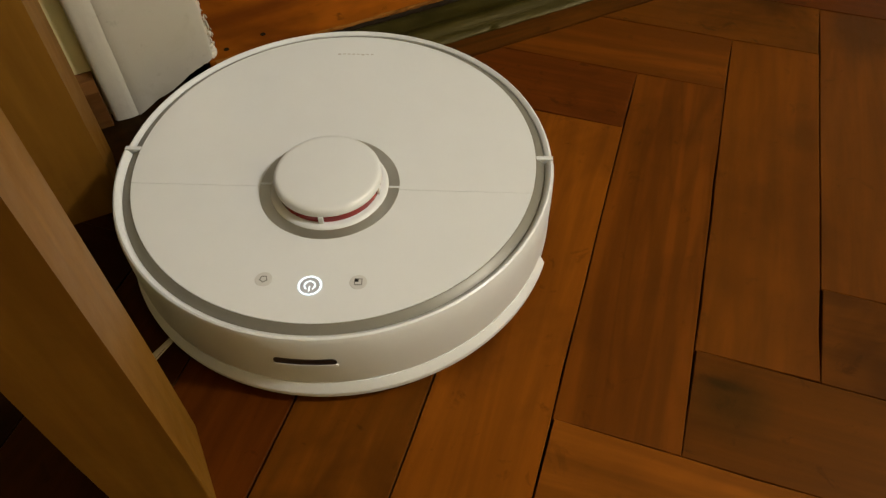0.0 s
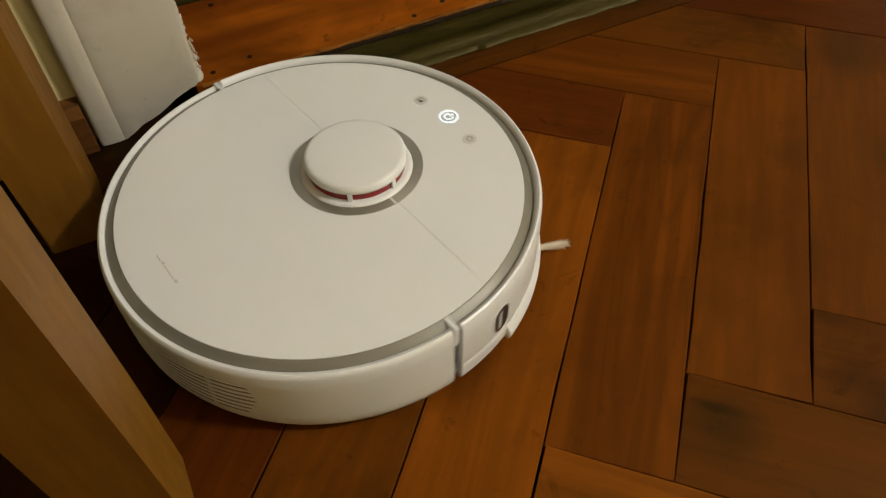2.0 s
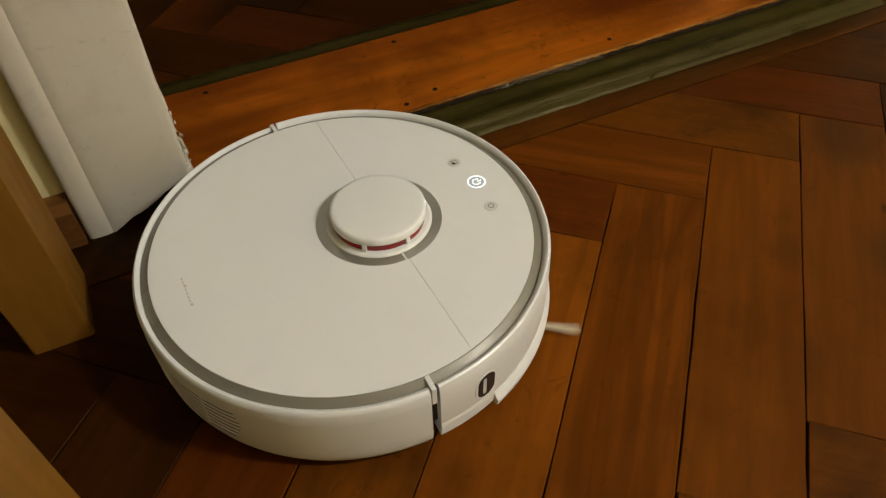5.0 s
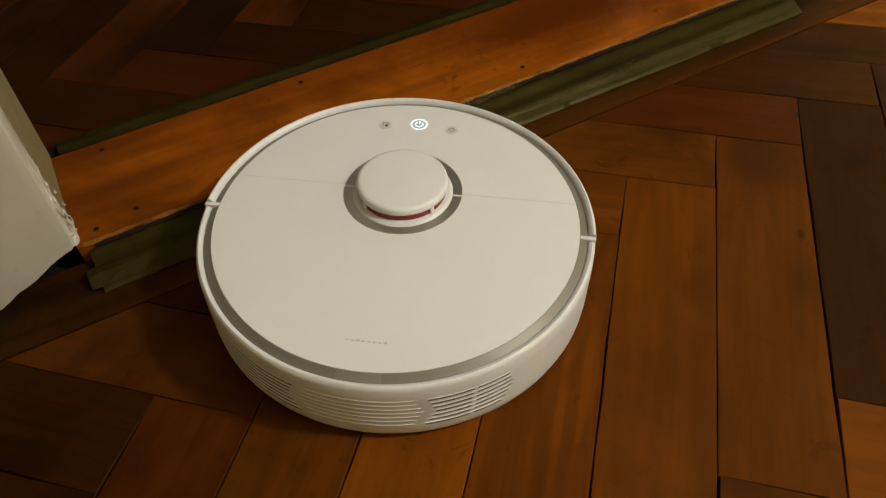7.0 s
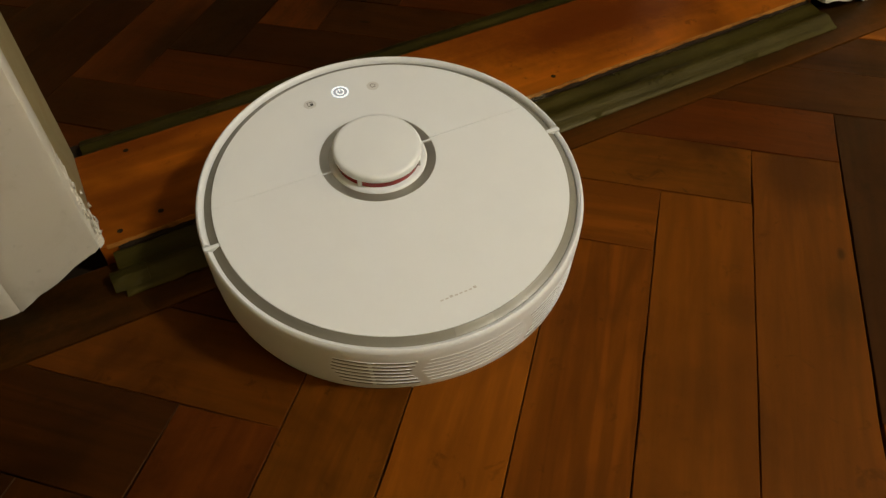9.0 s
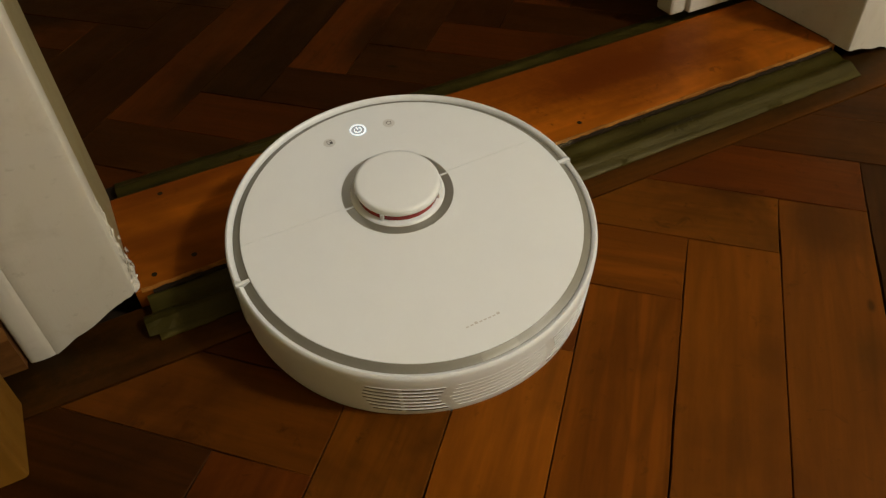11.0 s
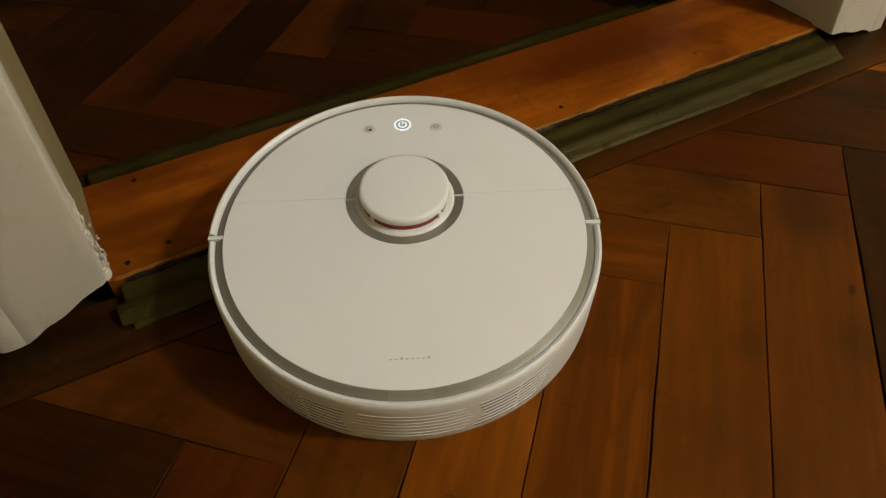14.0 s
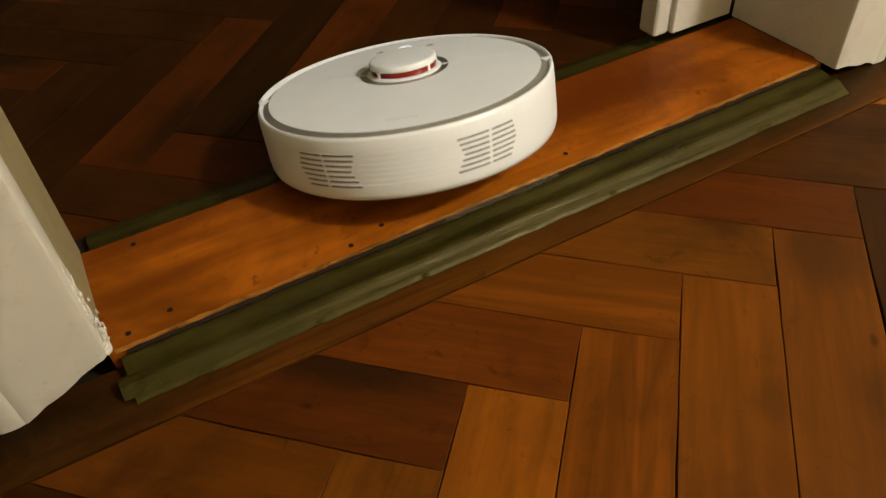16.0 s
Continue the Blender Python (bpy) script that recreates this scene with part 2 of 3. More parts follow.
N_.link(N_.ramp(blot_, [(0.3, (0.26,) * 3), (0.7, (0.58,) * 3)]), N_.bsdf.inputs["Roughness"])
N_.bump(long_, 0.55, 0.002)
N_.set(Specular_IOR_Level=0.19, Specular_Tint=(1.0, 0.82, 0.42, 1))
M_TAPE = N_.m

# ---- mesh helpers ----


def mesh_from(name, bm, mats, smooth=None):
    bmesh.ops.recalc_face_normals(bm, faces=bm.faces)
    me = bpy.data.meshes.new(name)
    if smooth is not None:
        for f in bm.faces:
            f.smooth = True
        for e in bm.edges:
            if len(e.link_faces) == 2 and e.calc_face_angle(0) > radians(smooth):
                e.smooth = False
    bm.to_mesh(me)
    bm.free()
    for m in (mats if isinstance(mats, (list, tuple)) else [mats]):
        me.materials.append(m)
    return me


def part(name, bm, material, parent, label="", smooth=None):
    ob = new(name, mesh_from(name, bm, material, smooth))
    ob.parent = parent
    return tagged(ob, label) if label else ob


def thing(name, label, category, at=None, kind="", group="", bm=None, material=None, smooth=None):
    ob = new(name, mesh_from(name, bm, material, smooth) if bm else None)
    if at is not None:
        ob.matrix_world = at
    return tagged(ob, label, category, group, kind)


def box(x0, x1, y0, y1, z0, z1, bevel=0.0, seg=2):
    bm = bmesh.new()
    bmesh.ops.create_cube(bm, size=1)
    for v in bm.verts:
        v.co = (x0 + (v.co.x + 0.5) * (x1 - x0), y0 + (v.co.y + 0.5) * (y1 - y0), z0 + (v.co.z + 0.5) * (z1 - z0))
    if bevel:
        bmesh.ops.bevel(bm, geom=bm.edges[:], offset=bevel, segments=seg, profile=0.6, affect="EDGES")
    return bm


def prism(poly, z0, z1, chamfer=0.0):
    """A flat polygon (counter-clockwise) made solid, with a chamfered top edge."""
    bm = bmesh.new()
    n = len(poly)
    cx, cy = sum(p[0] for p in poly) / n, sum(p[1] for p in poly) / n

    def inset(p, d):
        i = poly.index(p)
        a, b = Vector(poly[i - 1]), Vector(poly[(i + 1) % n])
        c = Vector(p)
        e1, e2 = (c - a).normalized(), (b - c).normalized()
        n1, n2 = Vector((-e1.y, e1.x)), Vector((-e2.y, e2.x))
        s = n1 + n2
        return c + s * (d / max(0.3, 1 + n1.dot(n2)))

    rows = [[bm.verts.new((p[0], p[1], z0)) for p in poly]]
    if chamfer:
        rows.append([bm.verts.new((p[0], p[1], z1 - chamfer)) for p in poly])
        rows.append([bm.verts.new((*inset(p, chamfer), z1)) for p in poly])
    else:
        rows.append([bm.verts.new((p[0], p[1], z1)) for p in poly])
    for a, b in zip(rows, rows[1:]):
        for i in range(n):
            bm.faces.new((a[i], a[(i + 1) % n], b[(i + 1) % n], b[i]))
    bm.faces.new(rows[-1])
    bm.faces.new(rows[0][::-1])
    return bm


def lathe(profile, a0=0.0, a1=360.0, n=96, cx=0.0):
    """A closed outline of (radius, height) swept round the upright axis through x = cx."""
    bm = bmesh.new()
    whole = abs(a1 - a0) >= 359.9
    steps = n if whole else n + 1
    rings = []
    for i in range(steps):
        a = radians(a0 + (a1 - a0) * i / n)
        rings.append([bm.verts.new((cx + r * math.cos(a), r * math.sin(a), z)) for r, z in profile])
    k = len(profile)
    for i in range(n):
        p, q = rings[i], rings[(i + 1) % steps]
        for j in range(k):
            vs = (p[j], q[j], q[(j + 1) % k], p[(j + 1) % k])
            bm.faces.new(vs)
    if not whole:
        bm.faces.new(rings[0])
        bm.faces.new(rings[-1][::-1])
    bmesh.ops.remove_doubles(bm, verts=bm.verts, dist=1e-6)
    return bm


def sweep(profile, x0, x1, n=1, wobble=0.0, seed=0):
    """A closed (y, z) outline drawn out along x, with a slight unevenness."""
    rnd = random.Random(seed)
    bm = bmesh.new()
    rows = []
    for i in range(n + 1):
        x = x0 + (x1 - x0) * i / n
        rows.append([bm.verts.new((x, y + rnd.uniform(-wobble, wobble), max(z + rnd.uniform(-wobble, wobble), min(z, 0.0)))) for y, z in profile])
    k = len(profile)
    for a, b in zip(rows, rows[1:]):
        for j in range(k):
            bm.faces.new((a[j], b[j], b[(j + 1) % k], a[(j + 1) % k]))
    bm.faces.new(rows[0])
    bm.faces.new(rows[-1][::-1])
    return bm


def join(bm, other, m=Matrix()):
    me = bpy.data.meshes.new("tmp")
    other.transform(m)
    other.to_mesh(me)
    other.free()
    bm.from_mesh(me)
    bpy.data.meshes.remove(me)
    return bm


def clip(poly, a, b, c):
    """The part of a polygon where a*x + b*y <= c."""
    out = []
    for i, p in enumerate(poly):
        q = poly[(i + 1) % len(poly)]
        dp, dq = a * p[0] + b * p[1] - c, a * q[0] + b * q[1] - c
        if dp <= 0:
            out.append(p)
        if dp * dq < 0:
            s = dp / (dp - dq)
            out.append((p[0] + (q[0] - p[0]) * s, p[1] + (q[1] - p[1]) * s))
    return out


# ---- the setting ----
SILL_Z = 0.020      # top of the door sill over the parquet
SILL_Y0, SILL_Y1 = 0.044, 0.206
JAMB_L, JAMB_R = 0.0, 0.948
WALL_Y0, WALL_Y1 = 0.036, 0.215

tagged(new("subfloor", mesh_from("subfloor", box(-1.5, 3.0, -2.6, 2.9, -0.06, -0.019), M_GAP)),
       "dark grimy bed under the parquet", "floor", kind="structure")


def plank_outline(length, w, form):
    """One of a few plank shapes, its worn edges running unevenly and its joints of uneven width."""
    rnd = random.Random(700 + form)
    lx, ly = length / 2, w / 2
    gap = [rnd.choice((0.0, 0.0001, 0.0002, 0.0004)) for _ in range(4)]
    pts = []
    for i in range(9):
        pts.append((-lx + 2 * lx * i / 9 + (gap[3] if i == 0 else 0), -ly + gap[0] + rnd.uniform(0, 0.0004) + (0.0008 if rnd.random() < 0.13 else 0.0)))
    for i in range(2):
        pts.append((lx - gap[1] - rnd.uniform(0, 0.0004), -ly + gap[0] + 2 * (ly - gap[0]) * i / 2))
    for i in range(9):
        pts.append((lx - 2 * lx * i / 9 - (gap[1] if i == 0 else 0), ly - gap[2] - rnd.uniform(0, 0.0004) - (0.0008 if rnd.random() < 0.13 else 0.0)))
    for i in range(2):
        pts.append((-lx + gap[3] + rnd.uniform(0, 0.0004), ly - gap[2] - 2 * (ly - gap[2]) * i / 2))
    return pts


def herringbone(floor_ob, origin, w, length, area, keep, tones, seed, turn=0.7, askew=0.0):
    """Lays herringbone planks over an area, cut to one half-plane each of keep."""
    near, far = random.Random(seed), random.Random(seed + 50)
    n = length / w
    du, dv = (Vector((math.cos(radians(a + turn)), math.sin(radians(a + turn)))) for a in (225, -45))
    shared = {}
    lean = 0.9      # the planks of one family stand slightly askew to the other
    for fam in (0, 1):
        for m in range(-6, 7):
            for k in range(-28, 29):
                if fam == 0:
                    u0, u1, v0, v1 = -k + m * n, -k + n + m * n, k + m * n, k + 1 + m * n
                else:
                    u0, u1, v0, v1 = k + m * n, k + 1 + m * n, -k - n + m * n, -k + m * n
                drift = askew * (m * 0.075 + (0.035 if fam == 0 else 0.0))
                mid = Vector(origin) + du * w * (u0 + u1) / 2 + dv * w * ((v0 + v1) / 2 + drift)
                # the middle of the room first; planks by the walls draw their own chances
                rnd = near if area[0] < mid.x < area[1] and area[2] < mid.y < area[3] else far
                along = du if fam == 0 else dv
                ang = math.atan2(along.y, along.x) + (radians(lean * askew) if fam == 0 else 0.0)
                form = rnd.randrange(7)
                poly = plank_outline(length, w * (1 + 0.011 * askew) if fam == 0 else w, form)
                cut = False
                for a, b, c in keep:
                    # the half-plane in the plank's own axes
                    la = a * math.cos(ang) + b * math.sin(ang)
                    lb = -a * math.sin(ang) + b * math.cos(ang)
                    lc = c - a * mid.x - b * mid.y
                    q = clip(poly, la, lb, lc)
                    cut |= len(q) != len(poly) or q != poly
                    poly = q
                if len(poly) < 3:
                    continue
                tone = tones.get((fam, m, k), rnd.choice(tones['rest']))
                if cut:
                    me = mesh_from("plank", prism(poly, -0.018, 0.0, 0.0006), OAK[tone])
                else:
                    if (tone, form) not in shared:
                        shared[tone, form] = mesh_from("plank", prism(poly, -0.018, 0.0, 0.0006), OAK[tone])
                    me = shared[tone, form]
                ob = new("plank" if rnd is near else "side_plank", me)
                ob.parent = floor_ob
                ob.matrix_local = pose(mid.x, mid.y, rnd.uniform(-0.0007, 0.0), rnd.uniform(-0.15, 0.15), rnd.uniform(-0.05, 0.05), math.degrees(ang))


# white casings and jambs
CAS_Y = 0.020


def casing(name, x0, x1, drop):
    """A moulded door casing; its outer edge has a rounded bead, its foot is broken off and uneven."""
    bm = bmesh.new()
    # section across x, outer bead at x0
    w = x1 - x0
    sec = [(0.0, 0.034), (0.0, 0.0045), (0.0008, 0.0022), (0.0025, 0.0008), (0.006, 0.0), (0.012, -0.0005), (0.018, -0.0004), (0.0215, 0.0003), (0.0236, 0.0010), (0.0255, 0.0003),
           (0.036, 0.0)] + [(0.044 + 0.004 * i, 0.0) for i in range(15)] + [(abs(w) - 0.006, 0.0), (abs(w) - 0.002, 0.0009), (abs(w), 0.0035), (abs(w), 0.034)]
    sgn = 1 if w > 0 else -1
    ragged = random.Random(12)
    rows = []
    heights = [None, 0.05, 0.12, 0.3, 0.7, 1.3, 2.04]
    for h in heights:
        row = []
        for s, d in sec:
            if h is None:
                slope = 0.006 + (0.035 - drop) * (s - 0.036) / (abs(w) - 0.040)
                foot = 0.0004 if s < 0.026 else max(0.004, slope + 0.0011 * math.sin(s * 150 + 1) + ragged.uniform(-0.0005, 0.0005))
            else:
                foot = h
            row.append(bm.verts.new((x0 + sgn * s, CAS_Y + d, foot)))
        rows.append(row)
    k = len(sec)
    for a, b in zip(rows, rows[1:]):
        for j in range(k):
            bm.faces.new((a[j], a[(j + 1) % k], b[(j + 1) % k], b[j]))
    bm.faces.new(rows[0])
    bm.faces.new(rows[-1][::-1])
    bmesh.ops.triangulate(bm, faces=[f for f in bm.faces if len(f.verts) > 4])
    return thing(name, "white gloss-painted door casing, chipped at its foot", "door frame", kind="structure", bm=bm, material=M_PAINT, smooth=38)


cas_l = casing("trim_1", -0.112, JAMB_L, 0.0)
cas_r = casing("trim_2", JAMB_R + 0.112, JAMB_R, 0.020)


def chips(parent, x, face, seed, low, top, size):
    """Torn paint along the corner of the casing near the floor: a ragged fin and angular flakes."""
    rnd = random.Random(seed)
    bm = bmesh.new()
    rows, n = [], 64
    reach = 0.0
    for i in range(n + 1):
        s = i / n
        z = low + (top - low) * s
        swell = (0.5 + 0.5 * math.sin(3.0 + s * 5.2)) * (1 - s) + 0.28 * (1 - s)
        reach = 0.45 * reach + 0.55 * size * swell * rnd.uniform(0.0, 0.0090)
        y0 = CAS_Y + 0.004 + 0.004 * s + rnd.uniform(-0.0010, 0.0010)
        y1 = CAS_Y + 0.032 + rnd.uniform(-0.002, 0.0010)
        d = face * max(0.0004, reach)
        rows.append([bm.verts.new(c) for c in ((x - face * 0.001, y0 - 0.002, z), (x + d, y0 + rnd.uniform(0, 0.004), z + rnd.uniform(-0.001, 0.001)),
                                               (x + d * rnd.uniform(0.4, 1.0), (y0 + y1) / 2, z), (x + d * rnd.uniform(0.3, 1.0), y1, z + rnd.uniform(-0.001, 0.001)), (x - face * 0.001, y1, z))])
    for p, q in zip(rows, rows[1:]):
        for j in range(5):
            bm.faces.new((p[j], p[(j + 1) % 5], q[(j + 1) % 5], q[j]))
    bm.faces.new(rows[0])
    bm.faces.new(rows[-1][::-1])
    for i in range(int(46 * size)):
        z = low + abs(rnd.gauss(0, 0.030))
        if z > top - 0.01:
            continue
        t = box(-1, 1, -1, 1, -1, 1)
        for v in t.verts:
            v.co *= rnd.uniform(0.4, 1.1)
        k = rnd.uniform(0.0007, 0.0024) * size
        join(bm, t, Matrix.Translation((x + face * rnd.uniform(0.0, 0.006) * size, CAS_Y + rnd.uniform(0.004, 0.032), z))
             @ Matrix.Rotation(rnd.uniform(-1, 1), 4, "X") @ Matrix.Rotation(rnd.uniform(-0.6, 0.6), 4, "Z") @ Matrix.Diagonal((0.35 * k, 1.1 * k, 1.4 * k, 1)))
    bmesh.ops.triangulate(bm, faces=bm.faces[:])
    ob = part("paint_flakes", bm, M_CHIP, parent, "ragged flaking paint and filler")
    return tagged(ob, kind="stuff")


chips(cas_l, JAMB_L, 1, 4, 0.040, 0.138, 1.0)


def reveal(name, x0, x1, mat, seed):
    bm = box(x0, x1, CAS_Y + 0.0345, SILL_Y1 + 0.004, SILL_Z + 0.0005, 2.04, 0.002)
    return thing(name, "old paint on the door jamb", "door frame", kind="structure", bm=bm, material=mat)


# left jamb in a darker olive-yellow than the white right jamb
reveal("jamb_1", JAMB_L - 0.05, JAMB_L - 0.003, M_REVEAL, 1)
reveal("jamb_2", JAMB_R + 0.003, JAMB_R + 0.05, M_PAINT, 2)
thing("jamb_head", "white painted head of the door frame", "door frame", kind="structure",
      bm=box(-0.112, 1.060, CAS_Y, WALL_Y1, 2.041, 2.12, 0.003), material=M_PAINT)

# walls of the two rooms, butted round the doorway
for nm, a in (("wall_north_1", (-1.45, -0.1125, WALL_Y0, WALL_Y1, -0.015, 2.42)),
              ("wall_north_2", (1.0605, 2.95, WALL_Y0, WALL_Y1, -0.015, 2.42)),
              ("wall_north_3", (-0.112, 1.060, WALL_Y0, WALL_Y1, 2.121, 2.42)),
              ("wall_west", (-1.5, -1.451, -2.55, 2.85, -0.015, 2.42)),
              ("wall_east", (2.951, 3.0, -2.55, 2.85, -0.015, 2.42)),
              ("wall_south", (-1.5, 3.0, -2.6, -2.551, -0.015, 2.42)),
              ("wall_far", (-1.5, 3.0, 2.851, 2.9, -0.015, 2.42))):
    thing(nm, "plain wall with aged yellowish paint", "wall", kind="structure", bm=box(*a), material=M_WALL)
for nm, x0, x1 in (("wall_inner_1", -0.1115, JAMB_L - 0.0505), ("wall_inner_2", JAMB_R + 0.0505, 1.0595)):
    thing(nm, "plastered core of the wall beside the door", "wall", kind="structure",
          bm=box(x0, x1, CAS_Y + 0.0345, WALL_Y1, 0.0, 2.04), material=M_WALL)
thing("ceiling", "plain pale ceiling", "ceiling", kind="structure", bm=box(-1.5, 3.0, -2.6, 2.9, 2.421, 2.47), material=M_CEIL)
for nm, x0, x1 in (("baseboard_1", -1.44, -0.114), ("baseboard_2", 1.062, 2.94)):
    sec = [(WALL_Y0 - 0.0005, 0.0), (WALL_Y0 - 0.020, 0.0), (WALL_Y0 - 0.020, 0.042), (WALL_Y0 - 0.014, 0.052), (WALL_Y0 - 0.0005, 0.054)]
    thing(nm, "low brown wooden skirting along the wall", "baseboard", kind="structure", bm=sweep(sec, x0, x1), material=M_SKIRT)

# unseen ceiling lamp, added to go with the hall fill light
for nm, at in (("ceiling_lamp", (0.8, 1.9, 2.42)),):
    lamp = thing(nm, "added unseen round ceiling lamp with a warm glass", "lamp", at=pose(*at))
    part("mount", lathe([(0.0, -0.001), (0.10, -0.001), (0.10, -0.018), (0.0, -0.018)], n=40), M_WHITE, lamp)
    part("shade", lathe([(0.101, -0.019), (0.165, -0.022), (0.165, -0.036), (0.101, -0.036)], n=48), M_LAMP, lamp, "glowing warm glass")

# the floor lamp behind the camera that lights the room
lamp = thing("floor_lamp", "floor lamp with a flared open shade", "lamp", at=pose(1.51, -1.36, 0))
part("base", lathe([(0.0, 0.0), (0.15, 0.0), (0.15, 0.012), (0.03, 0.022), (0.0, 0.022)], n=40), M_BLACK, lamp)
part("pole", lathe([(0.0, 0.0221), (0.011, 0.0221), (0.011, 1.70), (0.0, 1.70)], n=16), M_BLACK, lamp)
part("shade", lathe([(0.12, 2.03), (0.20, 1.97), (0.203, 1.973), (0.122, 2.034)], n=40), M_WHITE, lamp)

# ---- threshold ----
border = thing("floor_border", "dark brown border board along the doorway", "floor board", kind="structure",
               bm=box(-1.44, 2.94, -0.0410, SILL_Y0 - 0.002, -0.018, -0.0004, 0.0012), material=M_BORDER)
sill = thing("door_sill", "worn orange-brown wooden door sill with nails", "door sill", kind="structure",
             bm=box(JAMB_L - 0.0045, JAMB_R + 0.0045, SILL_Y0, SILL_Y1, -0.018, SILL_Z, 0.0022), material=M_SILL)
for x, y in ((0.061, 0.069), (0.018, 0.060), (0.253, 0.057), (0.295, 0.069), (0.539, 0.065), (0.050, 0.189), (0.293, 0.188)):
    nail = part("nail", lathe([(0.0, SILL_Z - 0.002), (0.0030, SILL_Z - 0.002), (0.0030, SILL_Z + 0.0004), (0.0, SILL_Z + 0.0004)], n=12), M_GAP, sill)
    nail.location = (x, y, 0)

part("worn_edge", sweep([(SILL_Y0 - 0.0007, SILL_Z - 0.0030), (SILL_Y0 - 0.0007, SILL_Z - 0.0012), (SILL_Y0 + 0.0008, SILL_Z + 0.0004), (SILL_Y0 + 0.0022, SILL_Z + 0.0003), (SILL_Y0 + 0.004, SILL_Z - 0.004)],
                        JAMB_L + 0.002, JAMB_R - 0.002, 90, 0.0006, 21), M_WORN, sill, "paler worn front edge")

# the taped ramp strip in front of the sill
sec = [(-0.0118, 0.0), (-0.0112, 0.0018), (-0.005, 0.0036), (0.002, 0.0078), (0.006, 0.0106), (0.010, 0.0116), (0.014, 0.0108), (0.019, 0.0088), (0.025, 0.0096), (0.032, 0.0126), (0.038, 0.0146), (0.0400, 0.0136), (0.0408, 0.0)]
strip = thing("threshold_ramp", "ramp strip wrapped in wrinkled olive tape before the sill", "door threshold",
              bm=sweep(sec, 0.005, 0.946, 110, 0.0005, 3), material=M_TAPE, smooth=60)
part("tape_end", sweep([(y - 0.0006, z + 0.0007 if z else 0.0) for y, z in sec[2:8]] + [(0.0195, 0.0)], -0.004, 0.03, 4, 0.0005, 8), M_TAPE, strip, "loose folded end of the tape")
M_CLEAR = plastic("clear_tape_film", (0.42, 0.36, 0.22), 0.10, gloss=1.0)
M_CLEAR.node_tree.nodes["Principled BSDF"].inputs["Alpha"].default_value = 0.12
rnd = random.Random(6)
bm = bmesh.new()
for x0, x1, y0, y1, rough in ((0.360, 0.445, 0.0375, 0.0435, 0.0012), (0.445, 0.512, 0.0355, 0.0440, 0.0022)):
    nx, ny = int((x1 - x0) / 0.0028), 5
    grid = [[bm.verts.new((x0 + (x1 - x0) * i / nx + rnd.uniform(-1, 1) * 0.0009,
                           y0 + (y1 - y0) * j / ny + rnd.uniform(-1, 1) * 0.0008 + 0.0012 * math.sin(i * 0.9),
                           0.0162 + 0.0034 * (j / ny) ** 2 + rnd.uniform(-0.5, 1) * rough)) for j in range(ny + 1)] for i in range(nx + 1)]
    for i in range(nx):
        for j in range(ny):
            if rnd.random() < 0.86:
                bm.faces.new((grid[i][j], grid[i + 1][j], grid[i + 1][j + 1], grid[i][j + 1]))
bmesh.ops.delete(bm, geom=[v for v in bm.verts if not v.link_faces], context="VERTS")
bmesh.ops.triangulate(bm, faces=bm.faces[:])
# dark strip stands in for the shade in the gap before the sill
part("shadow_gap_strip", sweep([(0.0409, 0.0), (0.0409, 0.0142), (0.0424, 0.0166), (0.0436, 0.0174), (0.0436, 0.0)], 0.012, 0.945, 150, 0.0006, 31), M_GAP, strip, "dark strip painted as the shadow gap before the sill")
part("clear_tape", bm, M_CLEAR, strip, "glinting crumpled clear tape")

# the same strip again on the hall side of the sill
strip2 = thing("threshold_ramp", "dark taped ramp strip behind the sill", "door threshold",
               bm=sweep([(0.2502 - y, z * 0.8) for y, z in sec], 0.004, 0.944, 60, 0.0006, 13), material=M_TAPE, smooth=60)
thing("floor_joint", "dark grimy joint between sill and hall floor", "floor", kind="structure",
      bm=box(-1.44, 2.94, SILL_Y1 + 0.001, 0.2600, -0.018, -0.0006), material=M_GAP)

# ---- white hall door, standing open on the far side ----
door = thing("door_1", "narrow white painted door leaf folded back at the jamb", "door", at=pose(0, 0, 0), kind="structure")
part("leaf", box(0.832, 0.9445, 0.2085, 0.246, 0.0265, 2.03, 0.003, 3), M_PAINT, door)
part("edge_bead", box(0.800, 0.8265, 0.2115, 0.246, 0.0285, 2.03, 0.006, 3), M_PAINT, door)
part("groove", box(0.8262, 0.8322, 0.217, 0.240, 0.0295, 2.03), M_PAINT, door)

# ---- pine table whose legs stand beside the doorway ----
table = thing("pine_table", "plain pine table with square legs beside the doorway", "table", at=pose(0, 0, 0))


def leg(pts_low, pts_high, x0, x1, skew=0.0, h=0.70):
    bm = bmesh.new()
    (a0, a1), (b0, b1) = pts_low, pts_high
    rows = []
    for i in range(9):
        s = i / 8
        f = a0 + (b0 - a0) * s
        r = a1 + (b1 - a1) * (1 - (1 - s) ** 1.5)
        z = h * s
        rows.append([bm.verts.new(c) for c in ((x0, f + skew, z), (x1, f, z), (x1, r, z), (x0, max(r, f + skew + 0.012), z))])
    for p, q in zip(rows, rows[1:]):
        for j in range(4):
            bm.faces.new((p[j], p[(j + 1) % 4], q[(j + 1) % 4], q[j]))
    bm.faces.new(rows[0][::-1])
    bm.faces.new(rows[-1])
    bmesh.ops.bevel(bm, geom=[e for e in bm.edges if abs(e.verts[0].co.z - e.verts[1].co.z) > 0.02], offset=0.004, segments=3, profile=0.5, affect="EDGES")
    return bm


def upright(bm):
    """Turns a leg on its side, so that the grain follows the leg."""
    bm.transform(Matrix.Rotation(radians(90), 4, "Y"))
    return bm


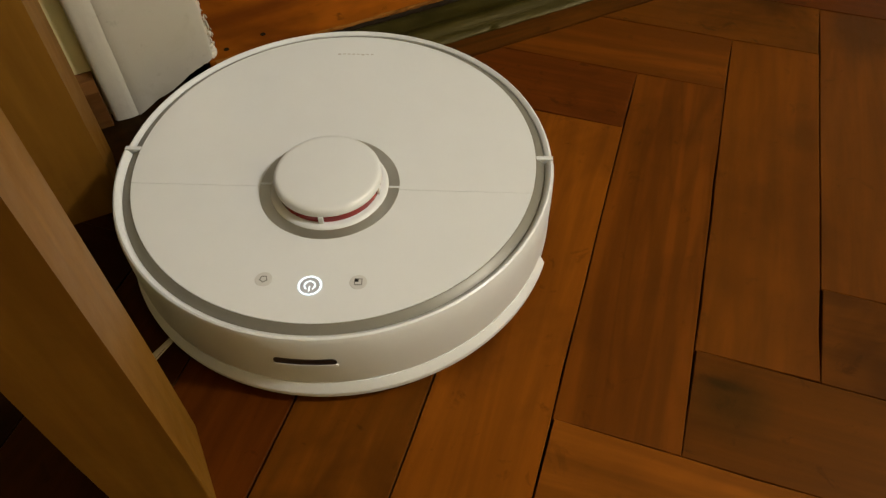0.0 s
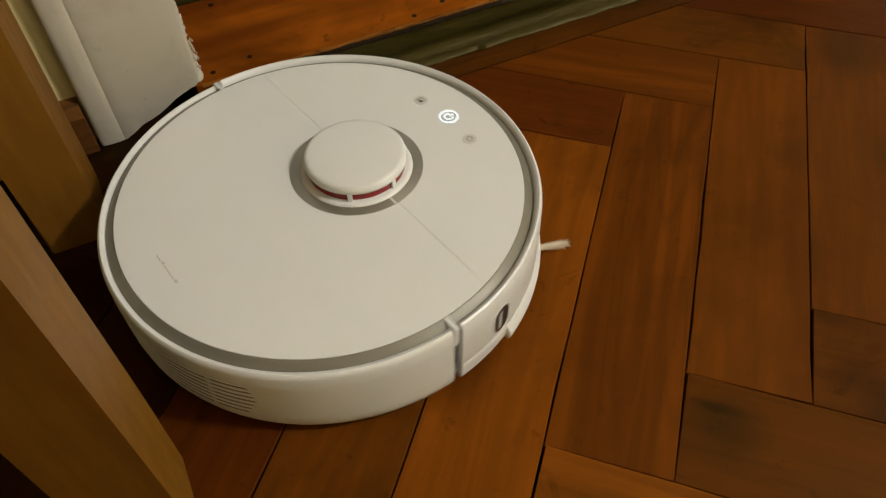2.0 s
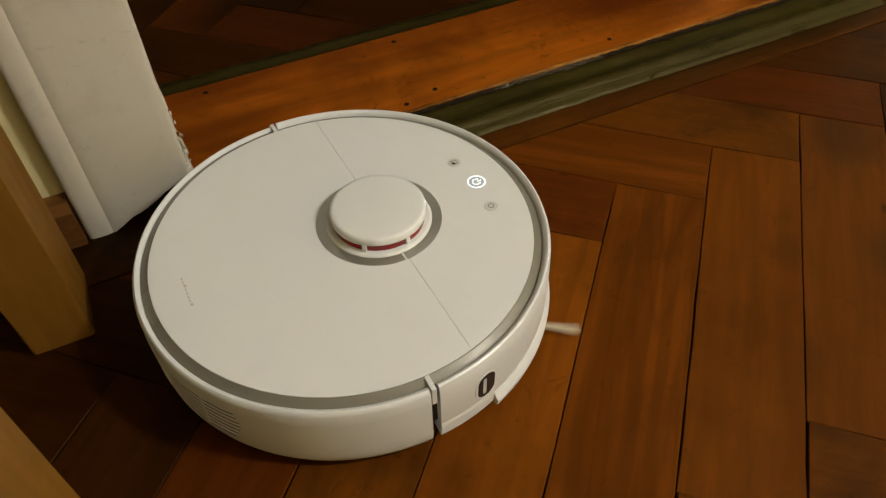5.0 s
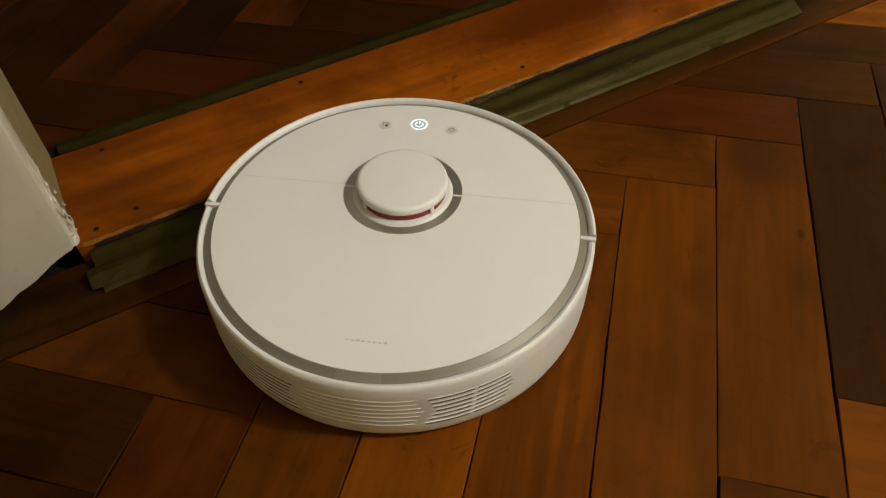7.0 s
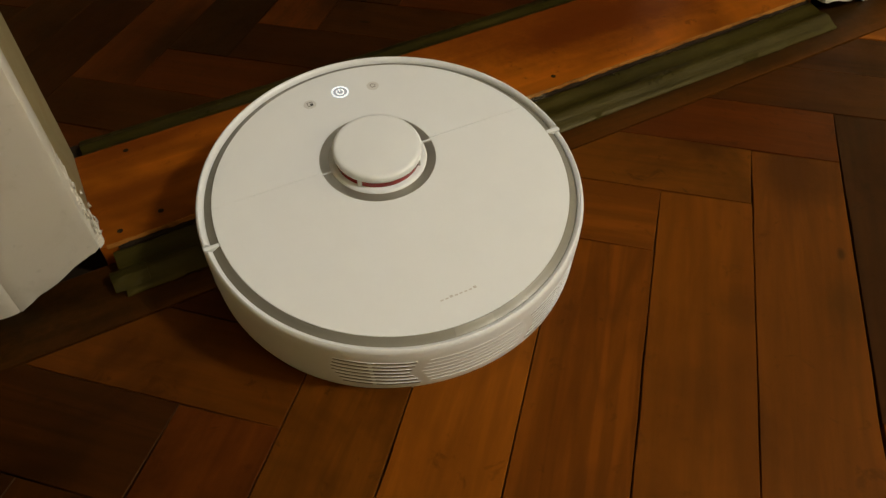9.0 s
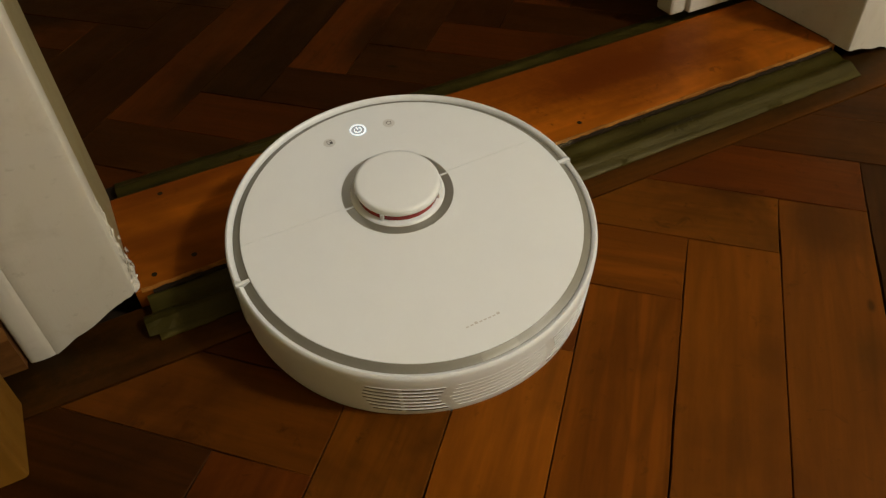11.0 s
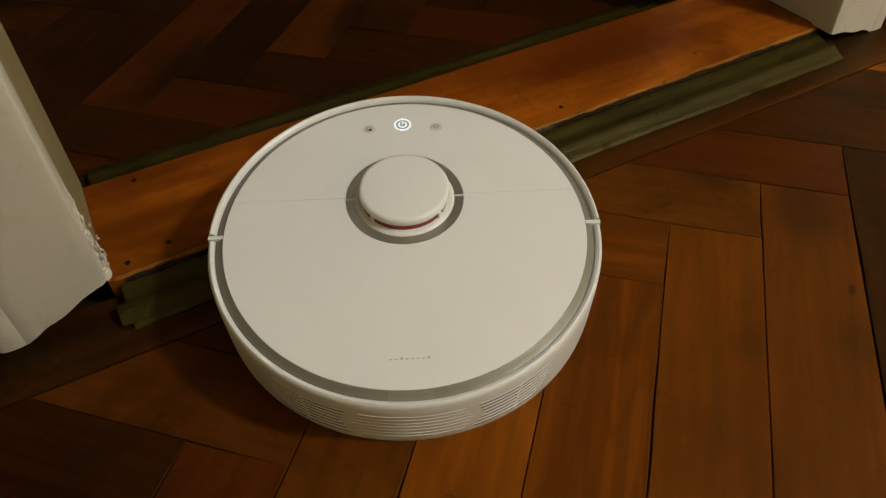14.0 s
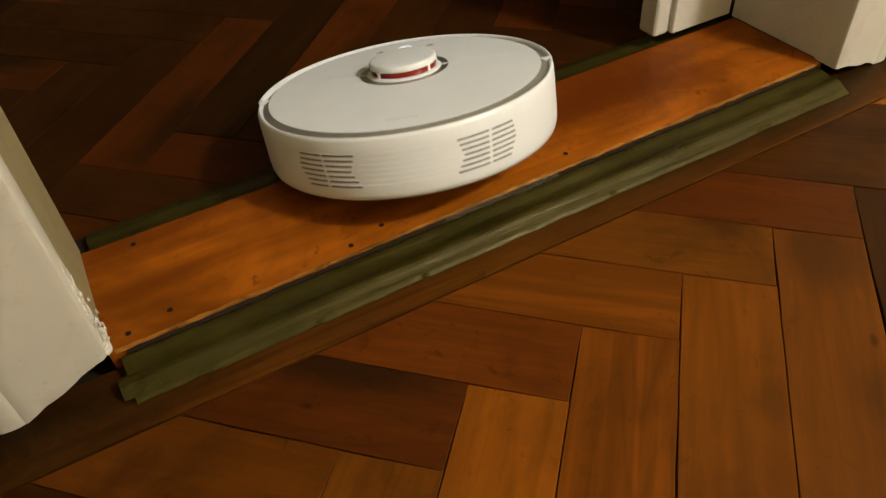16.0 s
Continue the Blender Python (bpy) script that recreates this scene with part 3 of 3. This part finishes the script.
TURN = pose(0, 0, 0, 0, -90, 0)
for low, high, x0, x1, skew in (((-0.410, -0.340), (-0.410, -0.340), -0.178, -0.119, 0.024), ((-0.104, -0.020), (-0.104, -0.012), -0.176, -0.123, 0.0)):
    ob = part("leg", upright(leg(low, high, x0, x1, skew)), M_PINE, table)
    ob.matrix_local = TURN
part("tabletop", box(-1.10, -0.115, -0.62, -0.006, 0.701, 0.735, 0.004), M_PINE, table)

# ---- the robot vacuum cleaner; it faces along its own x axis ----
robot = thing("robot_vacuum", "round white robot vacuum cleaner with grey rim and laser turret", "robot vacuum")
TUR = 0.0335

part("underside", lathe([(0.0, 0.008), (0.150, 0.008), (0.164, 0.013), (0.168, 0.030), (0.0, 0.030)], n=72), M_BLACK, robot, "black plastic underside")
rear_sec = [(0.160, 0.0070), (0.1710, 0.0070), (0.1734, 0.0088), (0.1749, 0.0140), (0.1755, 0.023), (0.1756, 0.060), (0.1752, 0.0735), (0.1738, 0.0768), (0.1725, 0.0777), (0.1712, 0.0773), (0.1692, 0.0756), (0.1688, 0.073), (0.160, 0.073)]
rear = part("rear_shell", lathe(rear_sec, 92.2, 267.8, 110), M_WHITE, robot, smooth=40)
front_sec = [(0.164, 0.0225), (0.1750, 0.0225), (0.1760, 0.026), (0.1762, 0.060), (0.1758, 0.0755), (0.1746, 0.0788), (0.1732, 0.0796), (0.1714, 0.0788), (0.1692, 0.0760), (0.1688, 0.073), (0.164, 0.073)]
bumper = part("bumper", lathe(front_sec, -90.0, 90.0, 110), M_WHITE, robot, smooth=40)
lip_sec = [(0.160, 0.0085), (0.1783, 0.0085), (0.1795, 0.0096), (0.1798, 0.0140), (0.1792, 0.0156), (0.1770, 0.0196), (0.1756, 0.0222), (0.160, 0.0222)]
part("lip", lathe(lip_sec, -73, 73, 90), M_WHITE, bumper, smooth=22)
foot_sec = [(0.164, 0.0118), (0.1748, 0.0118), (0.1757, 0.0130), (0.1763, 0.0225), (0.1763, 0.0290), (0.1760, 0.0296), (0.164, 0.0296)]
for a0, a1 in ((73.2, 90.0), (-90.0, -73.2)):
    part("bumper_end", lathe(foot_sec, a0, a1, 14), M_WHITE, bumper, smooth=30)
part("liner", lathe([(0.150, 0.028), (0.1700, 0.028), (0.1700, 0.0735), (0.150, 0.0735)], n=96), M_BLACK, robot, "dark inner wall seen in the gaps")

grey_sec = [(0.1616, 0.0722), (0.1687, 0.0722), (0.1687, 0.0747), (0.1678, 0.0750), (0.1664, 0.0757), (0.1646, 0.0768), (0.1630, 0.0779), (0.1621, 0.0784), (0.1616, 0.0785)]
part("rim_ring", lathe(grey_sec, 186.0, 534.0, 140), M_GREY, robot, "satin grey rim ring", smooth=50)
part("lid_catch", lathe([(r, z + 0.0001) for r, z in grey_sec], 174.02, 185.98, 10), M_CATCH, robot, "lighter grey lid catch", smooth=50)
for a in (91.3, -91.3):
    tab = part("rim_tab", box(0.1618, 0.1752, -0.0020, 0.0020, 0.060, 0.0788, 0.0006), M_WHITE, robot)
    tab.matrix_local = pose(0, 0, 0, 0, 0, a)


def lid_piece(front):
    seam = 0.0001
    pts = []
    r = 0.1614
    b = math.degrees(math.acos((0.036 + (seam if front else -seam)) / r))
    a0, a1 = (-b, b) if front else (b, 360 - b)
    for i in range(97):
        a = radians(a0 + (a1 - a0) * i / 96)
        pts.append((r * math.cos(a), r * math.sin(a)))
    return prism(pts, 0.0735, 0.0790, 0.00018)


part("front_panel", lid_piece(True), M_LID, robot)
part("lid", lid_piece(False), M_LID, robot)

# turret
ring = part("turret_ring", lathe([(0.0445, 0.0782), (0.0545, 0.0782), (0.0545, 0.0793), (0.0520, 0.0792), (0.0470, 0.0791), (0.0445, 0.0791)], n=72, cx=TUR), M_GREYLIGHT, robot, "satin grey ring", smooth=40)
for s in (1, -1):
    part("tick", box(TUR - 0.0009, TUR + 0.0009, s * 0.0505 - 0.0045, s * 0.0505 + 0.0045, 0.0786, 0.0796), M_WHITE, ring)
turret = part("turret", lathe([(0.0, 0.0785), (0.0461, 0.0785), (0.0459, 0.0792), (0.0450, 0.0802), (0.0434, 0.0809), (0.0426, 0.0811), (0.0, 0.0811)], n=72, cx=TUR), M_WHITE, robot, smooth=45)
part("window", lathe([(0.0, 0.0812), (0.0398, 0.0812), (0.0398, 0.0875), (0.0, 0.0875)], n=60, cx=TUR), M_RED, turret, "dark red laser window", smooth=45)
for a in (0, 78, -78, 134, -131):
    p = part("pillar", box(0.0396, 0.0419, -0.0019, 0.0019, 0.0809, 0.0882, 0.0006), M_WHITE, turret)
    p.matrix_local = pose(TUR, 0, 0, 0, 0, a)
part("cap", lathe([(0.0, 0.0876), (0.0404, 0.0876), (0.0411, 0.0881), (0.0413, 0.0895), (0.0411, 0.0931), (0.0402, 0.0945), (0.0386, 0.0952), (0.0362, 0.0955), (0.0, 0.0957)], n=72, cx=TUR), M_LID, turret, smooth=50)

# buttons with their marks
LID = 0.0790


def button(x, y, r, material):
    b = part("button", lathe([(0.0, LID - 0.001), (r, LID - 0.001), (r, LID + 0.0002), (r - 0.0004, LID + 0.0004), (0.0, LID + 0.0004)], n=36), material, robot)
    b.location = (x, y, 0)
    return b


def flat_arc(r0, r1, a0, a1, z, n=30):
    return lathe([(r0, z), (r1, z), (r1, z + 0.0002), (r0, z + 0.0002)], a0, a1, n)


power = button(0.1305, 0.0, 0.0082, M_POWER)
tagged(power, "power button with glowing white marks")
part("light_ring", flat_arc(0.0072, 0.0083, 0, 360, LID + 0.0005, 48), M_LED, power, "glowing white ring")
part("power_mark", flat_arc(0.0032, 0.0041, 35, 325, LID + 0.0005), M_LED, power, "glowing power mark")
part("power_bar", box(0.0008, 0.0050, -0.00045, 0.00045, LID + 0.0005, LID + 0.0008), M_LED, power, "glowing bar")
home = button(0.126, -0.0335, 0.0062, M_BUTTON)
part("house_mark", flat_arc(0.0024, 0.0032, 0, 360, LID + 0.0005, 5), M_ICON, home, "grey house outline")
spot = button(0.126, 0.0335, 0.0062, M_BUTTON)
bm = bmesh.new()
for a in ((-0.0028, 0.0028, 0.0022, 0.0028), (-0.0028, 0.0028, -0.0028, -0.0022), (-0.0028, -0.0022, -0.0028, 0.0028), (0.0022, 0.0028, -0.0028, 0.0028)):
    join(bm, box(*a, LID + 0.0005, LID + 0.0007))
part("square_mark", bm, M_ICON, spot, "grey square outline")
part("square_dot", box(-0.0026, 0.0, -0.0026, 0.0, LID + 0.0005, LID + 0.0008), M_BLACK, spot, "dark corner of the mark")

# maker's print on the lid, as plain marks
for i in range(8):
    y = -0.0152 + i * 0.0043
    part("print_bar", box(-0.1352, -0.1340 + (0.0010 if i in (0, 5) else 0), y - 0.0014, y + 0.0014, LID + 0.0001, LID + 0.00025), M_PRINT, robot)


def on_wall(r, a0, a1, z0, z1, depth, n=10):
    return lathe([(r - depth, z0), (r, z0), (r, z1), (r - depth, z1)], a0, a1, n)


def pill_on_wall(r, a0, a1, z0, z1, depth):
    """A slot with round ends, bent round the wall of the body."""
    hw, hz = radians(a1 - a0) / 2 * r, (z1 - z0) / 2
    q = min(hw, hz)
    mid = radians((a0 + a1) / 2)
    bm = bmesh.new()
    cols = []
    for i in range(25):
        u = -hw * math.cos(math.pi * i / 24)
        half = hz - q + math.sqrt(max(0.0, q * q - max(0.0, abs(u) - (hw - q)) ** 2)) + 0.00005
        cols.append([bm.verts.new((rad * math.cos(mid + u / r), rad * math.sin(mid + u / r), (z0 + z1) / 2 + v))
                     for rad, v in ((r - depth, -half), (r, -half), (r, half), (r - depth, half))])
    for a, b in zip(cols, cols[1:]):
        for j in range(4):
            bm.faces.new((a[j], a[(j + 1) % 4], b[(j + 1) % 4], b[j]))
    bm.faces.new(cols[0])
    bm.faces.new(cols[-1][::-1])
    bmesh.ops.recalc_face_normals(bm, faces=bm.faces[:])
    return bm


# slot in the middle of the bumper, with a pale lower lip, and the wall sensor window
part("dock_slot", pill_on_wall(0.17672, -7.2, 7.2, 0.0497, 0.0567, 0.004), M_BLACK, bumper, "black slot")
part("slot_lip", pill_on_wall(0.17700, -7.4, 7.4, 0.0462, 0.0502, 0.004), M_WHITE, bumper)
part("sensor_rim", pill_on_wall(0.17655, -79.9, -72.9, 0.0305, 0.0620, 0.004), M_WHITE, bumper)
sensor = part("sensor_window", pill_on_wall(0.17672, -79.2, -73.6, 0.033, 0.0605, 0.004), M_BLACK, bumper, "glossy black sensor window")
part("sensor_lens", pill_on_wall(0.17684, -77.6, -76.5, 0.037, 0.0565, 0.002), M_POWER, sensor, "pale lens behind the window")

# rear exhaust: louvred slots painted as shade-grey strips at both sides, blind ribs between
for side in (1, -1):
    for row in range(7):
        z = 0.0235 + row * 0.0058
        outer = 139.6 + 0.9 * max(0, 3 - row) + 0.45 * max(0, row - 4)
        inner = 162.6 - 2.4 * (1 - abs(row - 3) / 3) + 0.15 * (6 - row)
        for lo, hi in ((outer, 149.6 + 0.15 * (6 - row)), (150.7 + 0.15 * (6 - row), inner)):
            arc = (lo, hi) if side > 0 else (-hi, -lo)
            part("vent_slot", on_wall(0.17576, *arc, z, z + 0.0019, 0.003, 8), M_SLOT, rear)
        arc = (outer, inner) if side > 0 else (-inner, -outer)
        part("vent_rib", lathe([(0.172, z + 0.0020), (0.17594, z + 0.0022), (0.17594, z + 0.0028), (0.172, z + 0.0036)], *arc, 14), M_WHITE, rear)
for row in range(7):
    z = 0.0235 + row * 0.0058
    w = 13.8 + 2.4 * (1 - abs(row - 3) / 3)
    part("vent_rib", lathe([(0.172, z + 0.0019), (0.17588, z + 0.0022), (0.17588, z + 0.0028), (0.172, z + 0.0036)], 180 - w, 180 + w, 16), M_WHITE, rear)

# driving wheels and front caster, half hidden below
for s in (1, -1):
    w = part("wheel", lathe([(0.010, -0.011), (0.0335, -0.011), (0.035, -0.008), (0.035, 0.008), (0.0335, 0.011), (0.010, 0.011)], n=40), M_BLACK, robot, "black rubber wheel")
    w.matrix_local = pose(0, s * 0.112, 0.0355, 90)
caster = part("caster", lathe([(0.0, -0.007), (0.010, -0.007), (0.0125, -0.004), (0.0125, 0.004), (0.010, 0.007), (0.0, 0.007)], n=24), M_BLACK, robot)
caster.matrix_local = pose(0.135, 0, 0.0130, 90)

# spinning side brush with three tufts
bm = lathe([(0.0, 0.006), (0.010, 0.006), (0.012, 0.009), (0.0, 0.011)], n=24)
brush = part("side_brush", bm, M_WHITE, robot, "white side brush")
rnd = random.Random(2)
for k in range(3):
    bm = bmesh.new()
    for i in range(12):
        t = box(0.008, 0.070 + rnd.uniform(-0.007, 0.003), -0.0004, 0.0004, 0.0, 0.0008)
        join(bm, t, pose(0, 0, 0.0075, rnd.uniform(0, 40), rnd.uniform(2.5, 4.5), 120 * k + rnd.gauss(0, 1.8)))
    part("tuft", bm, M_BRISTLE, brush, "pale bristle tuft")
BRUSH_AT = (0.098, -0.098)

# ---- floors, plank by plank ----
floor = tagged(new("floor", mesh_from("floor_bed", box(-1.45, 2.95, -2.55, -0.043, -0.0188, -0.0180), M_GAP)),
               "old worn herringbone parquet in red-brown oak", "floor", kind="structure")
# fixed plank tones; the darkest also paint in dimmer light at left and right
herringbone(floor, (0.5340, -0.1460), 0.0912, 0.420, (-0.95, 1.9, -1.7, 0.25), [(0, 1, -0.0430), (0, -1, 2.548), (1, 0, 2.948), (-1, 0, 1.448)],
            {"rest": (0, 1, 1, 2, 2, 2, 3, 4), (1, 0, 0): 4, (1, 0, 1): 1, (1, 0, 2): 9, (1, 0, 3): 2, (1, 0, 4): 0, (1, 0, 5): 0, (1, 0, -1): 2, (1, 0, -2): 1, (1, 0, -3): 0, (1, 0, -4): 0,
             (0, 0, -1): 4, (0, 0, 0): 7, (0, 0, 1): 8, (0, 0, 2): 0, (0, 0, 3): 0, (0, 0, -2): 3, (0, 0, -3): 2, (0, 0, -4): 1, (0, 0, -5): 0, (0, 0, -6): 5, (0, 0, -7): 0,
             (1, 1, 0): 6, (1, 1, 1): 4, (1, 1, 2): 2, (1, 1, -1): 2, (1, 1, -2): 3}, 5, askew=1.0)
hall = tagged(new("hall_floor", mesh_from("hall_bed", box(-1.45, 2.95, 0.2605, 2.85, -0.0188, -0.0180), M_GAP)),
              "dark herringbone parquet of the hall", "floor", kind="structure")
# hall planks keep to the darkest tones of the list
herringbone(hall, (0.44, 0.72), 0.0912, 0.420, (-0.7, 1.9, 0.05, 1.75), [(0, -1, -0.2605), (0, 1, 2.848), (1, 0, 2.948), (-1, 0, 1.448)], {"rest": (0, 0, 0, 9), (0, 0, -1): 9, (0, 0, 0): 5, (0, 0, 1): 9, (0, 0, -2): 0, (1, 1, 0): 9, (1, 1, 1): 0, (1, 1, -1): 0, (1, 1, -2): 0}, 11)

ROLL = [(0, 0.0509, -0.2069, 0, -118.4, 0, 0), (0.55, 0.0509, -0.2069, 0, -118.4, 0, 0), (1, 0.0502, -0.2081, 0, -78.6, 0, 0), (1.5, 0.0478, -0.2083, 0, -33.7, 0, 0),
        (2, 0.0487, -0.2108, 0, 12.2, 0, 0), (2.5, 0.0497, -0.2111, 0, 47.9, 0, 0), (3, 0.0688, -0.1903, 0, 47.3, 0, 0),
        (3.5, 0.1248, -0.1376, 0, 43.9, 0, 0), (4, 0.0936, -0.1624, 0, 38.6, 0, 0), (4.5, 0.0937, -0.1632, 0, 3.5, 0, 0), (4.7, 0.0937, -0.1632, 0, 0.5, 0, 0), (5.2, 0.11, -0.162, 0, 5, 0, 0),
        (6.6, 0.235, -0.150, 0.0003, 42.0, 0.3, 1.0), (7, 0.2606, -0.1424, 0.0009, 52.8, 0.8, 2.4), (7.5, 0.2554, -0.1549, 0.0014, 79.6, 0.7, -0.4), (8, 0.2555, -0.1469, 0.0010, 88.2, 2.6, -0.2),
        (8.5, 0.2564, -0.1054, 0.0020, 88.0, 5.8, -0.2), (9, 0.2582, -0.0698, 0.0073, 87.6, 8.2, -0.3), (9.5, 0.2587, -0.0317, 0.0093, 88.5, 7.9, -0.6),
        (10, 0.2594, -0.0276, 0.0075, 90.4, 8.1, -0.7), (12.5, 0.2593, -0.0783, 0.0066, 89.5, 7.5, -1.1), (13, 0.2590, -0.0788, 0.0073, 88.6, 7.4, -1.0), (13.5, 0.2587, -0.0794, 0.0080, 85.8, 7.4, -0.9),
        (14, 0.2572, -0.0851, 0.0076, 64.8, 7.7, 1.3), (14.5, 0.2691, -0.0604, 0.0099, 68.3, 7.3, 1.7), (15, 0.3085, 0.0228, 0.0145, 61.3, 6.1, 4.6),
        (15.5, 0.3516, 0.0960, 0.0243, 61.1, -1.2, 1.9), (16, 0.3968, 0.1827, 0.0267, 63.3, -12.9, -4.9)]
# the side brush's turns, in degrees
SPIN = [(0, -33), (0.55, -33), (1, -201), (1.5, -535), (2, -866), (2.5, -1170), (4, -2237), (4.5, -2559), (16, -10800)]


def motions():
    walk(robot, [(r[0], pose(r[1], r[2], r[3], 0, 0, r[4]) @ pose(0, 0, 0, 0, -r[5]) @ pose(0, 0, 0, r[6])) for r in ROLL])
    spin = []
    for i in range(161):
        t = i / 10
        turn = float(np.interp(t, [p[0] for p in SPIN], [p[1] for p in SPIN]))
        spin.append((t, pose(BRUSH_AT[0], BRUSH_AT[1], 0, 0, 0, turn)))
    walk(brush, spin)


motions()
